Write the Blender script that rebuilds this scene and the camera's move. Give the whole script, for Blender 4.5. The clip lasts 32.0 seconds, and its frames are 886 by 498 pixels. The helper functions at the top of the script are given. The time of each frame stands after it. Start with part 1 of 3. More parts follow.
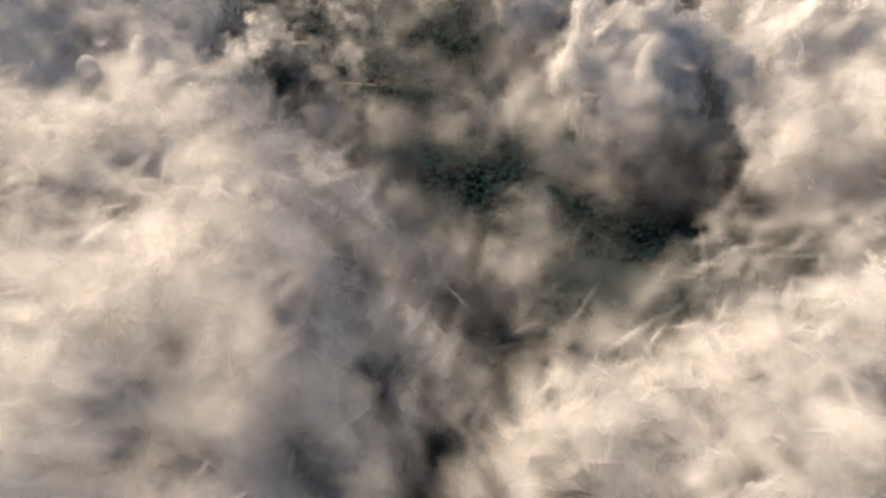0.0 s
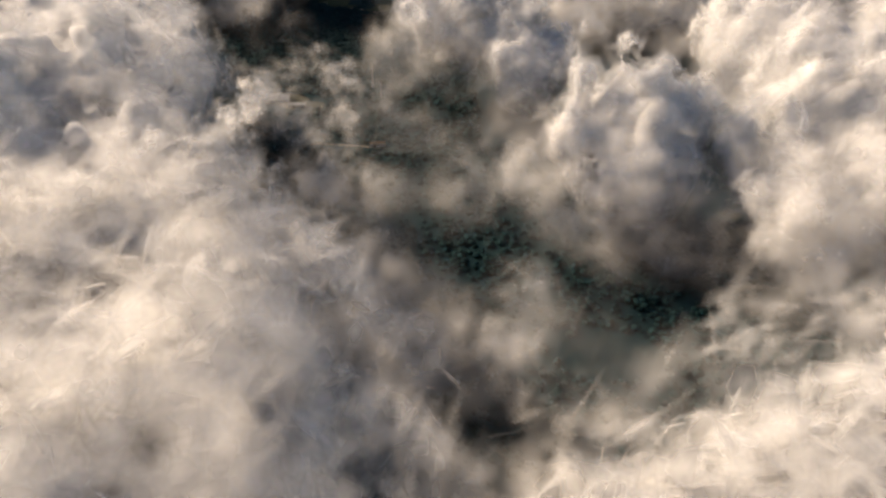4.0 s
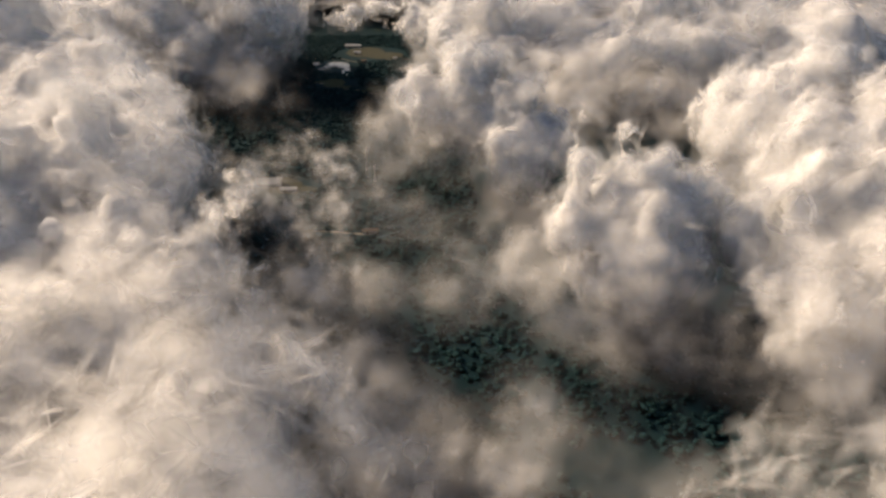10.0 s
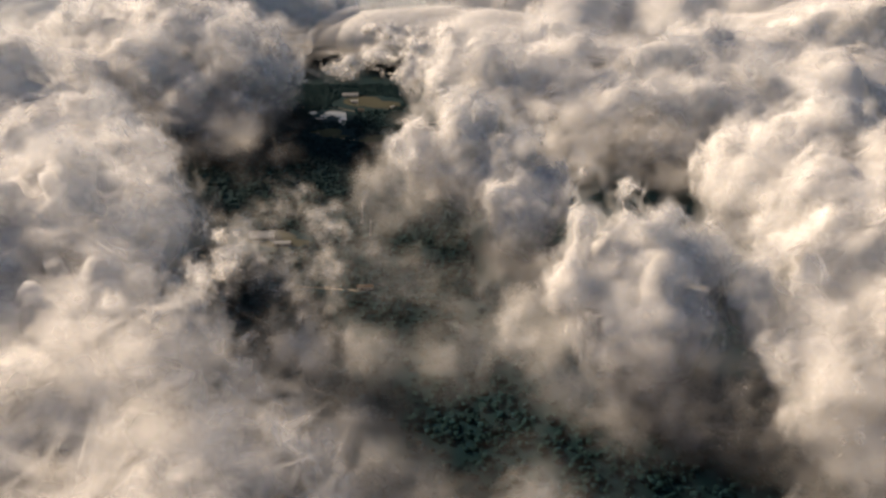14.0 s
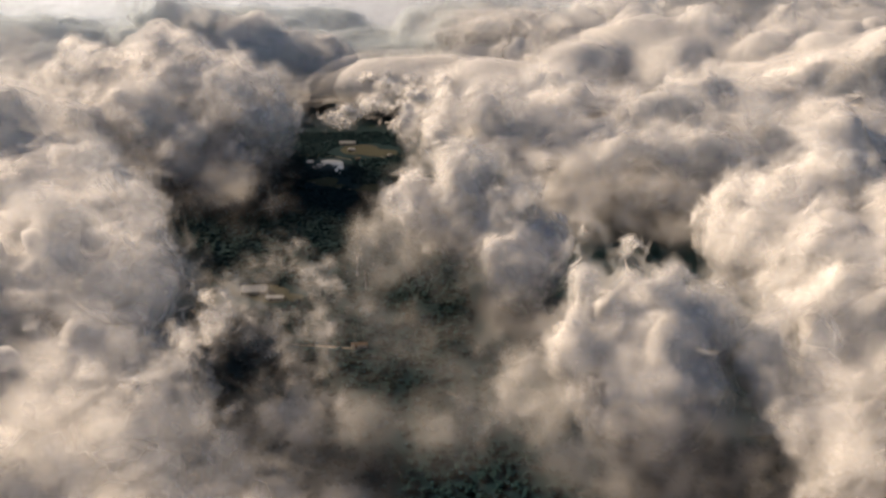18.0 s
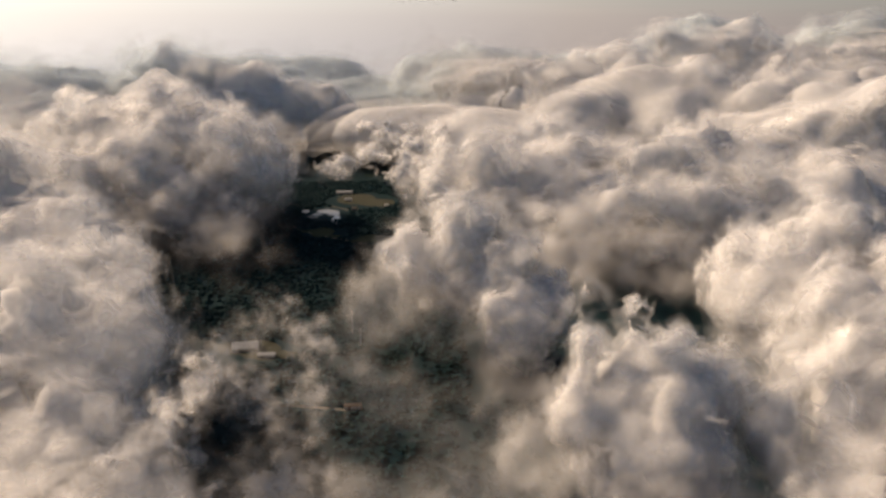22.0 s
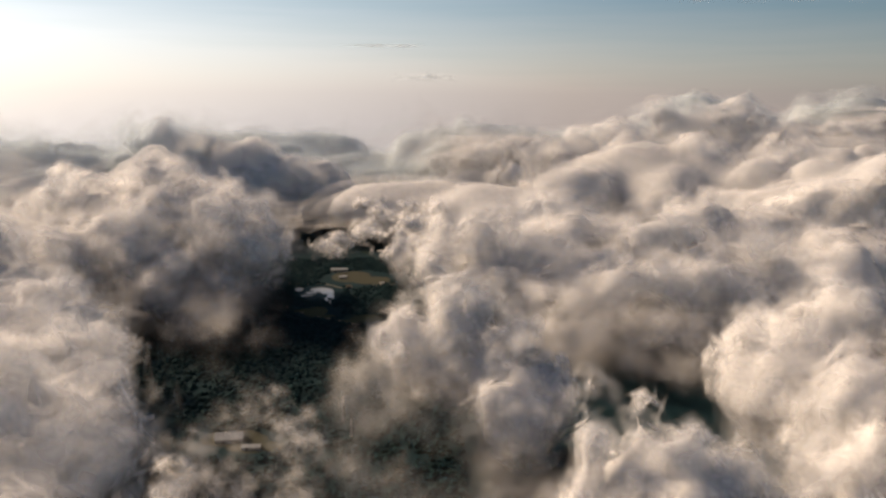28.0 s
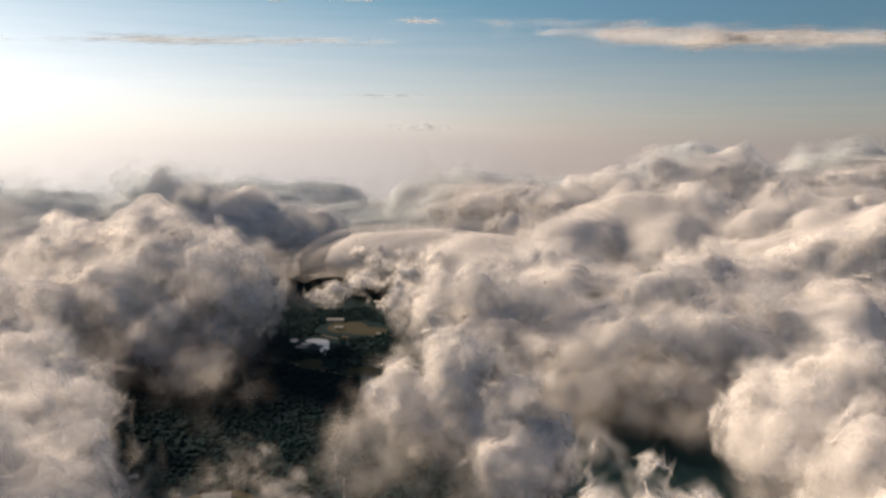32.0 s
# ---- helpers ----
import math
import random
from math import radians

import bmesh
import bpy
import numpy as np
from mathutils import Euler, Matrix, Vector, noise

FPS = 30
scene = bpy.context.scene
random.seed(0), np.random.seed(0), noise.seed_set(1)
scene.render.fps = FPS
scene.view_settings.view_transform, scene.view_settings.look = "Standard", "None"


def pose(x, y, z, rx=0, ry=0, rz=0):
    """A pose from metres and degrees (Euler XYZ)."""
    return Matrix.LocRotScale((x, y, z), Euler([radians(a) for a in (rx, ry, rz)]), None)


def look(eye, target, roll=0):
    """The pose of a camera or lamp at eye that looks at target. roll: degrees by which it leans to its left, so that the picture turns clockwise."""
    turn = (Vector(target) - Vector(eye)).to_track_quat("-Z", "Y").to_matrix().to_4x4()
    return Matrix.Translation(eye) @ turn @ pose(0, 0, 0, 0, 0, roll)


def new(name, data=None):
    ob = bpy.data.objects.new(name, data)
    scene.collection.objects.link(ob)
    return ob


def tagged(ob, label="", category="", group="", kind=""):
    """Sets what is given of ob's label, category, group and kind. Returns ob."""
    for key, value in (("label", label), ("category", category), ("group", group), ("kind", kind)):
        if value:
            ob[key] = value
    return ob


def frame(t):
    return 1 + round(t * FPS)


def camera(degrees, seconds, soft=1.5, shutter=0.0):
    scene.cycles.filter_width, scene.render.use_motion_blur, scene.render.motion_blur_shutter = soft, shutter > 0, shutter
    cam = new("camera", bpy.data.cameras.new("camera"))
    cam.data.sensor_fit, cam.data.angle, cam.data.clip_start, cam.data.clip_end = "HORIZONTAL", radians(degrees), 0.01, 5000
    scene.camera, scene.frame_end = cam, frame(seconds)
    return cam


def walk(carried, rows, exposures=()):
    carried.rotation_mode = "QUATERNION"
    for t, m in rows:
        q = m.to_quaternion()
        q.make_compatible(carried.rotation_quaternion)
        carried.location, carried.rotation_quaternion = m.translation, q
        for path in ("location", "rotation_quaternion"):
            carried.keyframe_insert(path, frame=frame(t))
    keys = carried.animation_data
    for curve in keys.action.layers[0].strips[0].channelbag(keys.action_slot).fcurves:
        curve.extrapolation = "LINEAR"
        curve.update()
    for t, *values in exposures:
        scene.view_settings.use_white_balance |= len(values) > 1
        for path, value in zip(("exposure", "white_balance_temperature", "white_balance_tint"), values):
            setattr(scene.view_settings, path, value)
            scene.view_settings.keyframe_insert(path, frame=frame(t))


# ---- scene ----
cam = camera(59.7, 32.0, soft=3.0)
PATH = [
    (0, pose(0.84, 0.38, 429.54, 54.917, -0.1, 0.073)),
    (1, pose(1.16, 8.09, 429.83, 55.871, -0.096, 0.021)),
    (2, pose(1.49, 15.86, 430.25, 56.809, -0.094, -0.03)),
    (3, pose(1.84, 23.69, 430.8, 57.728, -0.092, -0.079)),
    (4, pose(2.19, 31.55, 431.47, 58.628, -0.091, -0.128)),
    (5, pose(2.55, 39.46, 432.25, 59.509, -0.092, -0.175)),
    (6, pose(2.92, 47.4, 433.12, 60.371, -0.093, -0.221)),
    (7, pose(3.3, 55.36, 434.09, 61.215, -0.095, -0.266)),
    (8, pose(3.69, 63.35, 435.13, 62.043, -0.097, -0.31)),
    (9, pose(4.08, 71.35, 436.24, 62.857, -0.101, -0.353)),
    (10, pose(4.49, 79.35, 437.4, 63.659, -0.106, -0.395)),
    (11, pose(4.91, 87.36, 438.62, 64.451, -0.111, -0.436)),
    (12, pose(5.33, 95.36, 439.86, 65.236, -0.117, -0.475)),
    (13, pose(5.76, 103.36, 441.14, 66.017, -0.125, -0.514)),
    (14, pose(6.21, 111.34, 442.43, 66.797, -0.133, -0.551)),
    (15, pose(6.66, 119.29, 443.73, 67.578, -0.142, -0.588)),
    (16, pose(7.12, 127.22, 445.02, 68.363, -0.152, -0.623)),
    (17, pose(7.59, 135.11, 446.3, 69.155, -0.162, -0.657)),
    (18, pose(8.07, 142.96, 447.56, 69.955, -0.174, -0.69)),
    (19, pose(8.56, 150.76, 448.78, 70.767, -0.187, -0.722)),
    (20, pose(9.06, 158.51, 449.95, 71.59, -0.2, -0.752)),
    (21, pose(9.57, 166.2, 451.07, 72.428, -0.214, -0.782)),
    (22, pose(10.08, 173.83, 452.12, 73.279, -0.23, -0.81)),
    (23, pose(10.61, 181.38, 453.1, 74.144, -0.246, -0.838)),
    (24, pose(11.14, 188.86, 453.99, 75.023, -0.263, -0.864)),
    (25, pose(11.69, 196.25, 454.78, 75.914, -0.281, -0.889)),
    (26, pose(12.24, 203.55, 455.47, 76.814, -0.299, -0.914)),
    (27, pose(12.8, 210.76, 456.04, 77.721, -0.319, -0.937)),
    (28, pose(13.37, 217.86, 456.48, 78.631, -0.34, -0.958)),
    (29, pose(13.95, 224.85, 456.79, 79.538, -0.361, -0.979)),
    (30, pose(14.54, 231.74, 456.94, 80.437, -0.383, -0.999)),
    (31, pose(15.14, 238.5, 456.94, 81.32, -0.407, -1.017)),
    (32, pose(15.75, 245.13, 456.77, 82.178, -0.431, -1.035)),
]
walk(cam, PATH, [(0, 0.42, 7400, 13), (12, 0.42, 7500, 13), (25, 0.1, 7800, 16), (32, 0.15, 7700, 16)])

# ---- light ----
SUN_TURN, SUN_HIGH = 52.0, 29.0          # degrees to the left of straight ahead, degrees above the horizon
scene.cycles.transparent_max_bounces = 72
scene.cycles.max_bounces, scene.cycles.diffuse_bounces, scene.cycles.transmission_bounces = 4, 3, 3
world = bpy.data.worlds.new("sky")
scene.world = world
world.use_nodes = True
wn, wl = world.node_tree.nodes, world.node_tree.links
sky = wn.new("ShaderNodeTexSky")
sky.sky_type, sky.sun_disc = "NISHITA", False
sky.sun_elevation, sky.sun_rotation = radians(SUN_HIGH), radians(-SUN_TURN)
sky.altitude, sky.air_density, sky.dust_density, sky.ozone_density = 500, 1.0, 1.5, 3.0
wl.new(sky.outputs["Color"], wn["Background"].inputs["Color"])
wn["Background"].inputs["Strength"].default_value = 0.065
sun = new("sun", bpy.data.lights.new("sun", "SUN"))
sun.data.energy, sun.data.angle, sun.data.color = 5.0, radians(1.0), (1.0, 0.85, 0.69)
sun_way = Vector((-math.sin(radians(SUN_TURN)) * math.cos(radians(SUN_HIGH)), math.cos(radians(SUN_TURN)) * math.cos(radians(SUN_HIGH)), math.sin(radians(SUN_HIGH))))
sun.matrix_world = look(sun_way * 3000, (0, 0, 0))


# ---- materials ----
def material(name):
    m = bpy.data.materials.new(name)
    m.use_nodes = True
    nt = m.node_tree
    nt.nodes.clear()
    out = nt.nodes.new("ShaderNodeOutputMaterial")
    return m, nt, out


def node(nt, kind, **values):
    n = nt.nodes.new(kind)
    for key, value in values.items():
        n.inputs[key.replace("_", " ")].default_value = value
    return n


def ramp(nt, source, stops):
    r = nt.nodes.new("ShaderNodeValToRGB")
    e = r.color_ramp.elements
    e[0].position, e[0].color = stops[0][0], (*stops[0][1], 1)
    e[1].position, e[1].color = stops[-1][0], (*stops[-1][1], 1)
    for p, c in stops[1:-1]:
        x = e.new(p)
        x.color = (*c, 1)
    nt.links.new(source, r.inputs["Fac"])
    return r.outputs["Color"]


def vapour(name, solid, tint=(0.96, 0.955, 0.95), through_light=0.5):
    """Cloud vapour: scatters light from both sides; the density kept with each point says how much a layer hides what is behind it."""
    m, nt, out = material(name)
    d = node(nt, "ShaderNodeBsdfDiffuse", Color=(*tint, 1))
    tr = node(nt, "ShaderNodeBsdfTranslucent", Color=(*tint, 1))
    mix = node(nt, "ShaderNodeMixShader", Fac=through_light)
    nt.links.new(d.outputs[0], mix.inputs[1])
    nt.links.new(tr.outputs[0], mix.inputs[2])
    if solid:
        nt.links.new(mix.outputs[0], out.inputs["Surface"])
        return m
    at = nt.nodes.new("ShaderNodeAttribute")
    at.attribute_name = "cover"
    clear = nt.nodes.new("ShaderNodeBsdfTransparent")
    last = nt.nodes.new("ShaderNodeMixShader")
    nt.links.new(at.outputs["Fac"], last.inputs["Fac"])
    nt.links.new(clear.outputs[0], last.inputs[1])
    nt.links.new(mix.outputs[0], last.inputs[2])
    nt.links.new(last.outputs[0], out.inputs["Surface"])
    return m


CORE = vapour("cloud_core", True)
EDGE = vapour("cloud_edge", False)
ICE = vapour("high_ice_cloud", False, through_light=0.65)
VEIL = vapour("mist", False, through_light=0.5)
# how much each layer hides, from the heart outwards
DENSE = tuple(0.42 * (1 - k / 14) ** 1.15 + 0.045 for k in range(15))
THIN = tuple(0.17 * (1 - k / 13) ** 1.1 + 0.025 for k in range(14))
FAR = (0.7, 0.6, 0.5, 0.4, 0.28, 0.17)


def ground_material():
    m, nt, out = material("woods_and_fields")
    co = nt.nodes.new("ShaderNodeTexCoord")
    fields = nt.nodes.new("ShaderNodeTexVoronoi")
    fields.inputs["Scale"].default_value = 1 / 150
    nt.links.new(co.outputs["Object"], fields.inputs["Vector"])
    woods = node(nt, "ShaderNodeTexNoise", Scale=1 / 260, Detail=5.0)
    fine = node(nt, "ShaderNodeTexNoise", Scale=1 / 14, Detail=6.0)
    for n in (woods, fine):
        nt.links.new(co.outputs["Object"], n.inputs["Vector"])
    # colours darkened to stand for cloud shadow, woods tinted teal for valley haze
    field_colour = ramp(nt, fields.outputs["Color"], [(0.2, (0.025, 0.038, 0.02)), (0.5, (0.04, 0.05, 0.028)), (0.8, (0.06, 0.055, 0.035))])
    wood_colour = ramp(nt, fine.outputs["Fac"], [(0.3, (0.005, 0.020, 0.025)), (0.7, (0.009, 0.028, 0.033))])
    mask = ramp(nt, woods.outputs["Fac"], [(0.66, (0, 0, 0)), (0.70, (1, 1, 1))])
    mix = nt.nodes.new("ShaderNodeMixRGB")
    nt.links.new(mask, mix.inputs["Fac"])
    nt.links.new(wood_colour, mix.inputs["Color1"])
    nt.links.new(field_colour, mix.inputs["Color2"])
    p = node(nt, "ShaderNodeBsdfPrincipled", Roughness=0.95, Specular_IOR_Level=0.05)
    nt.links.new(mix.outputs["Color"], p.inputs["Base Color"])
    nt.links.new(p.outputs[0], out.inputs["Surface"])
    return m


# ---- ground ----
def mesh_object(name, verts, faces, mat, smooth=True, parent=None):
    me = bpy.data.meshes.new(name)
    verts, faces = np.asarray(verts, dtype=np.float32), np.asarray(faces, dtype=np.int32)
    n, k = faces.shape
    me.vertices.add(len(verts))
    me.vertices.foreach_set("co", verts.ravel())
    me.loops.add(n * k)
    me.loops.foreach_set("vertex_index", faces.ravel())
    me.polygons.add(n)
    me.polygons.foreach_set("loop_start", np.arange(0, n * k, k, dtype=np.int32))
    me.polygons.foreach_set("use_smooth", np.full(n, smooth, dtype=bool))
    me.update(calc_edges=True)
    me.materials.append(mat)
    ob = new(name, me)
    if parent:
        ob.parent = parent
    return ob


def relief(x, y):
    """Height of the land in metres."""
    k = np.clip((y - 2300) / 700, 0, 1)
    return k * k * (3 - 2 * k) * (40 + 22 * np.sin(x / 310 + 0.5) * np.cos(y / 420) + 10 * np.sin(x / 97 + y / 133))


gx = np.linspace(-6000, 6000, 161)
gy = np.linspace(-1500, 8000, 141)
GX, GY = np.meshgrid(gx, gy, indexing="ij")
gi = np.arange(161 * 141).reshape(161, 141)
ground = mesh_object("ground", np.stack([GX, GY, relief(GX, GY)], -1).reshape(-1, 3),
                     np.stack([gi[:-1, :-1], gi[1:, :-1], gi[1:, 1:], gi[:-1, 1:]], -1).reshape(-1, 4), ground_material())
tagged(ground, "wooded valley floor with fields, cloud shadow and haze in its colours", "ground", kind="structure")


# ---- clouds ----
def taps(n, step, rng):
    """Smooth weights that spread a coarse random lattice over n samples."""
    u = np.arange(n) * step + rng.random()
    b = np.floor(u).astype(int)
    f = u - b
    w = np.zeros((n, b[-1] + 4))
    r = np.arange(n)
    w[r, b] = (1 - f) ** 3 / 6
    w[r, b + 1] = (3 * f ** 3 - 6 * f ** 2 + 4) / 6
    w[r, b + 2] = (-3 * f ** 3 + 3 * f ** 2 + 3 * f + 1) / 6
    w[r, b + 3] = f ** 3 / 6
    return w.astype(np.float32)


def spread(shape, h, size, rng, flat=1.0):
    """Smooth random field of unit spread with lumps of the given size."""
    wx, wy, wz = taps(shape[0], h / size, rng), taps(shape[1], h / size, rng), taps(shape[2], h / (size * flat), rng)
    lat = rng.standard_normal((wx.shape[1], wy.shape[1], wz.shape[1])).astype(np.float32)
    f = np.tensordot(wx, lat, (1, 0))
    f = np.tensordot(f, wy, (1, 1))
    f = np.tensordot(f, wz, (1, 1))
    return f * 2.6


def skin(F, level, origin, h):
    """The surface at which the field F passes the level: vertices and quads."""
    S = F > level
    nx, ny, nz = F.shape
    c = np.zeros((nx - 1, ny - 1, nz - 1), dtype=np.int8)
    corner = [(a, b, d) for a in (0, 1) for b in (0, 1) for d in (0, 1)]
    for a, b, d in corner:
        c += S[a:nx - 1 + a, b:ny - 1 + b, d:nz - 1 + d]
    cell = (c > 0) & (c < 8)
    I, J, K = np.nonzero(cell)
    if len(I) < 8:
        return None
    val = {o: F[I + o[0], J + o[1], K + o[2]] - level for o in corner}
    pos, cnt = np.zeros((len(I), 3), dtype=np.float32), np.zeros(len(I), dtype=np.float32)
    for o in corner:
        for ax in range(3):
            if o[ax] == 0:
                q = tuple(o[i] + (i == ax) for i in range(3))
                va, vb = val[o], val[q]
                cross = (va > 0) != (vb > 0)
                f = np.where(cross, va / np.where(cross, va - vb, 1), 0)
                for i in range(3):
                    pos[:, i] += np.where(cross, o[i] + (f if i == ax else 0), 0)
                cnt += cross
    pos = (pos / cnt[:, None] + np.stack([I, J, K], -1)) * h + np.asarray(origin)
    idx = np.full(cell.shape, -1, dtype=np.int32)
    idx[I, J, K] = np.arange(len(I))
    quads = []
    for ax in range(3):
        b, d = [(1, 2), (2, 0), (0, 1)][ax]
        lo, hi = [slice(None)] * 3, [slice(None)] * 3
        lo[ax], hi[ax] = slice(None, -1), slice(1, None)
        s0, s1 = S[tuple(lo)], S[tuple(hi)]
        diff = s0 != s1
        for e in (b, d):
            edge = [slice(None)] * 3
            edge[e] = 0
            diff[tuple(edge)] = False
            edge[e] = -1
            diff[tuple(edge)] = False
        P = np.stack(np.nonzero(diff), -1)
        out_ward = s0[tuple(P.T)]
        steps = [(1, 1), (0, 1), (0, 0), (1, 0)]
        col = []
        for sb, sd in steps:
            Q = P.copy()
            Q[:, b] -= sb
            Q[:, d] -= sd
            col.append(idx[tuple(Q.T)])
        q = np.stack(col, -1)
        q[~out_ward] = q[~out_ward][:, ::-1]
        quads.append(q)
    return pos, np.concatenate(quads)


def leaning(F, h, deepest, turns=2):
    """The way in which a field thins out, smoothed, so that all the layers of a cloud catch the light as one body."""
    S = np.maximum(F, -deepest)
    for _ in range(turns):
        for i in range(3):
            lo, hi = np.roll(S, 1, i), np.roll(S, -1, i)
            S = 0.25 * lo + 0.5 * S + 0.25 * hi
    return [-g.astype(np.float32) for g in np.gradient(S, h)]


def at_points(G, u):
    """The field G at fractional grid places u."""
    top = np.array(G.shape) - 1.001
    u = np.clip(u, 0, top)
    b = u.astype(int)
    f = u - b
    out = 0
    for i in (0, 1):
        for j in (0, 1):
            for k in (0, 1):
                w = (f[:, 0] if i else 1 - f[:, 0]) * (f[:, 1] if j else 1 - f[:, 1]) * (f[:, 2] if k else 1 - f[:, 2])
                out = out + w * G[b[:, 0] + i, b[:, 1] + j, b[:, 2] + k]
    return out


def facing(ob, lean, u):
    """Gives the points of a layer the lie of the whole cloud."""
    n = np.stack([at_points(g, u) for g in lean], -1)
    n /= np.maximum(np.linalg.norm(n, axis=1, keepdims=True), 1e-6)
    ob.data.attributes.new("custom_normal", "FLOAT_VECTOR", "POINT").data.foreach_set("vector", n.astype(np.float32).ravel())


HEX = np.array([(math.cos(a), math.sin(a)) for a in np.arange(6) * math.pi / 3], dtype=np.float32)


def tufts(name, pos, way, cover, size, mat, parent, rng, loose):
    """Many small soft rags of vapour, each thinning out to nothing at its rim, lying loosely along the cloud's surface."""
    n = len(pos)
    a = way + loose * rng.standard_normal((n, 3))
    a /= np.linalg.norm(a, axis=1, keepdims=True)
    u = np.cross(a, rng.standard_normal((n, 3)))
    u /= np.linalg.norm(u, axis=1, keepdims=True)
    w = np.cross(a, u)
    r = size * rng.uniform(0.6, 1.4, (n, 6, 1)) * rng.uniform(0.7, 1.3, (n, 1, 1))
    ring = pos[:, None] + r * (HEX[None, :, :1] * u[:, None] + HEX[None, :, 1:] * w[:, None])
    V = np.concatenate([pos[:, None], ring], 1).reshape(-1, 3)
    k = np.arange(6)
    T = (7 * np.arange(n))[:, None, None] + np.stack([np.zeros(6, int), 1 + k, 1 + (k + 1) % 6], -1)[None]
    ob = mesh_object(name, V, T.reshape(-1, 3), mat, parent=parent)
    c = np.zeros((n, 7), dtype=np.float32)
    c[:, 0] = np.minimum(cover, 0.9)
    ob.data.attributes.new("cover", "FLOAT", "POINT").data.foreach_set("value", c.ravel())
    ob.data.attributes.new("custom_normal", "FLOAT_VECTOR", "POINT").data.foreach_set("vector", np.repeat(way, 7, axis=0).astype(np.float32).ravel())
    return ob


def puffs(rng, n, x, y, z, size, squash=0.75):
    """n random lumps in the box of ranges x, y, z."""
    lumps = []
    for _ in range(n):
        r = rng.uniform(*size)
        lumps.append((rng.uniform(*x), rng.uniform(*y), rng.uniform(*z), r * rng.uniform(0.9, 1.3), r * rng.uniform(0.9, 1.3), r * squash))
    return lumps


def cloud(label, lumps, h, seed, depth, billow=(), wisp=0.0, thin=False, name="cloud", buds=4, base=None, category="cloud", group="", strength=1.0, lump=40, stretch=(1, 1, 1), mat=None, far=False, core=0.6, grain=2.4, turns=3, soft=0.35, share=0.24, rag_size=3.2):
    """A cloud from lumps (x, y, z, rx, ry, rz): a solid heart and soft edge layers out to depth metres from it.
    h: fineness, billow: (size, height) of its swellings, wisp: raggedness of the outer layers, thin: no heart."""
    rng = np.random.default_rng(seed)
    full = list(lumps)
    for x, y, z, rx, ry, rz in lumps:
        for _ in range(buds):
            a, e, r = rng.uniform(0, 2 * math.pi), rng.uniform(0.0, 1.35), rng.uniform(0.28, 0.5)
            full.append((x + rx * 0.85 * math.cos(a) * math.cos(e), y + ry * 0.85 * math.sin(a) * math.cos(e), z + rz * 0.85 * math.sin(e), rx * r, ry * r, (rz + min(rx, ry)) / 2 * r))
    B = np.array(full)
    swell = sum(a for _, a in billow) * 1.6
    pad = depth + (2.2 if thin else 1.0) * wisp + swell + 2 * h
    lo, hi = (B[:, :3] - B[:, 3:]).min(0) - pad, (B[:, :3] + B[:, 3:]).max(0) + pad
    lo[2] = max(lo[2], 5)
    shape = tuple(np.ceil((hi - lo) / h).astype(int) + 1)
    F = np.full(shape, -1e3, dtype=np.float32)
    axes = [lo[i] + h * np.arange(shape[i]) for i in range(3)]
    for x, y, z, rx, ry, rz in full:
        c, r = (x, y, z), (rx, ry, rz)
        rm = min(r)
        s = [slice(max(0, int((c[i] - r[i] * (1 + pad / rm) - lo[i]) / h)), int((c[i] + r[i] * (1 + pad / rm) - lo[i]) / h) + 2) for i in range(3)]
        q = [((axes[i][s[i]] - c[i]) / r[i]) ** 2 for i in range(3)]
        v = (1 - np.sqrt(q[0][:, None, None] + q[1][None, :, None] + q[2][None, None, :])) * rm
        s = tuple(s)
        a = F[s]
        k = 0.18 * rm
        m = np.maximum(a, v) + np.maximum(k - np.abs(a - v), 0) ** 2 / (4 * k)
        F[s] = m
    smooth = F.copy()
    for size, height in billow:
        F += 0.8 * height * (np.abs(spread(shape, h, size, rng)) * 1.5 - 1.0)
    if base is not None:
        F -= np.maximum(0, base - axes[2])[None, None, :] * 1.2
    for i in range(3):
        edge = [slice(None)] * 3
        for e in (0, -1):
            edge[i] = e
            F[tuple(edge)] = -1e3
            smooth[tuple(edge)] = -1e3
    rag = [spread(shape, h, lump, rng) + 0.6 * spread(shape, h, lump / 2.2, rng) for _ in range(2)]
    fine = spread(shape, h, 12 * h, rng) + 0.8 * spread(shape, h, 6 * h, rng) + 0.7 * spread(shape, h, 3 * h, rng) + 0.5 * spread(shape, h, 1.6 * h, rng)
    mid = ((lo + hi) / 2)
    lean = leaning(F, h, pad, turns)
    root = new(name)
    root.location = (mid[0], mid[1], lo[2])
    origin = lo - np.array(root.location)
    root.scale = stretch
    if not thin:
        j = 1 if h <= 6 else 2
        got = skin(F[::j, ::j, ::j], core * depth, origin, h * j)
        if got:
            facing(mesh_object("heart", *got, CORE, parent=root), lean, (got[0] - origin) / h)
    G0 = np.maximum(F, smooth - 0.3 * depth)
    steps = FAR if far else THIN if thin else DENSE
    for k, most in enumerate(steps):
        part = k / (len(steps) - 1)
        j = 1 if k == 0 else 2
        level = depth * ((0.25 if thin else 0.4) - part)
        G = G0 + wisp * (0.15 + part) * (math.cos(1.4 * k) * rag[0] + math.sin(1.4 * k) * rag[1])
        G = np.maximum(G, F - 0.42 * depth + level) if not thin else G
        got = skin(G[::j, ::j, ::j], level, origin, h * j)
        if not got:
            continue
        at = np.clip(((got[0] - origin) / h).round().astype(int), 0, np.array(shape) - 1)
        f = np.clip((fine[tuple(at.T)] / grain + (1.0 if thin else 1.45) - 0.8 * part) / 1.8, 0, 1)
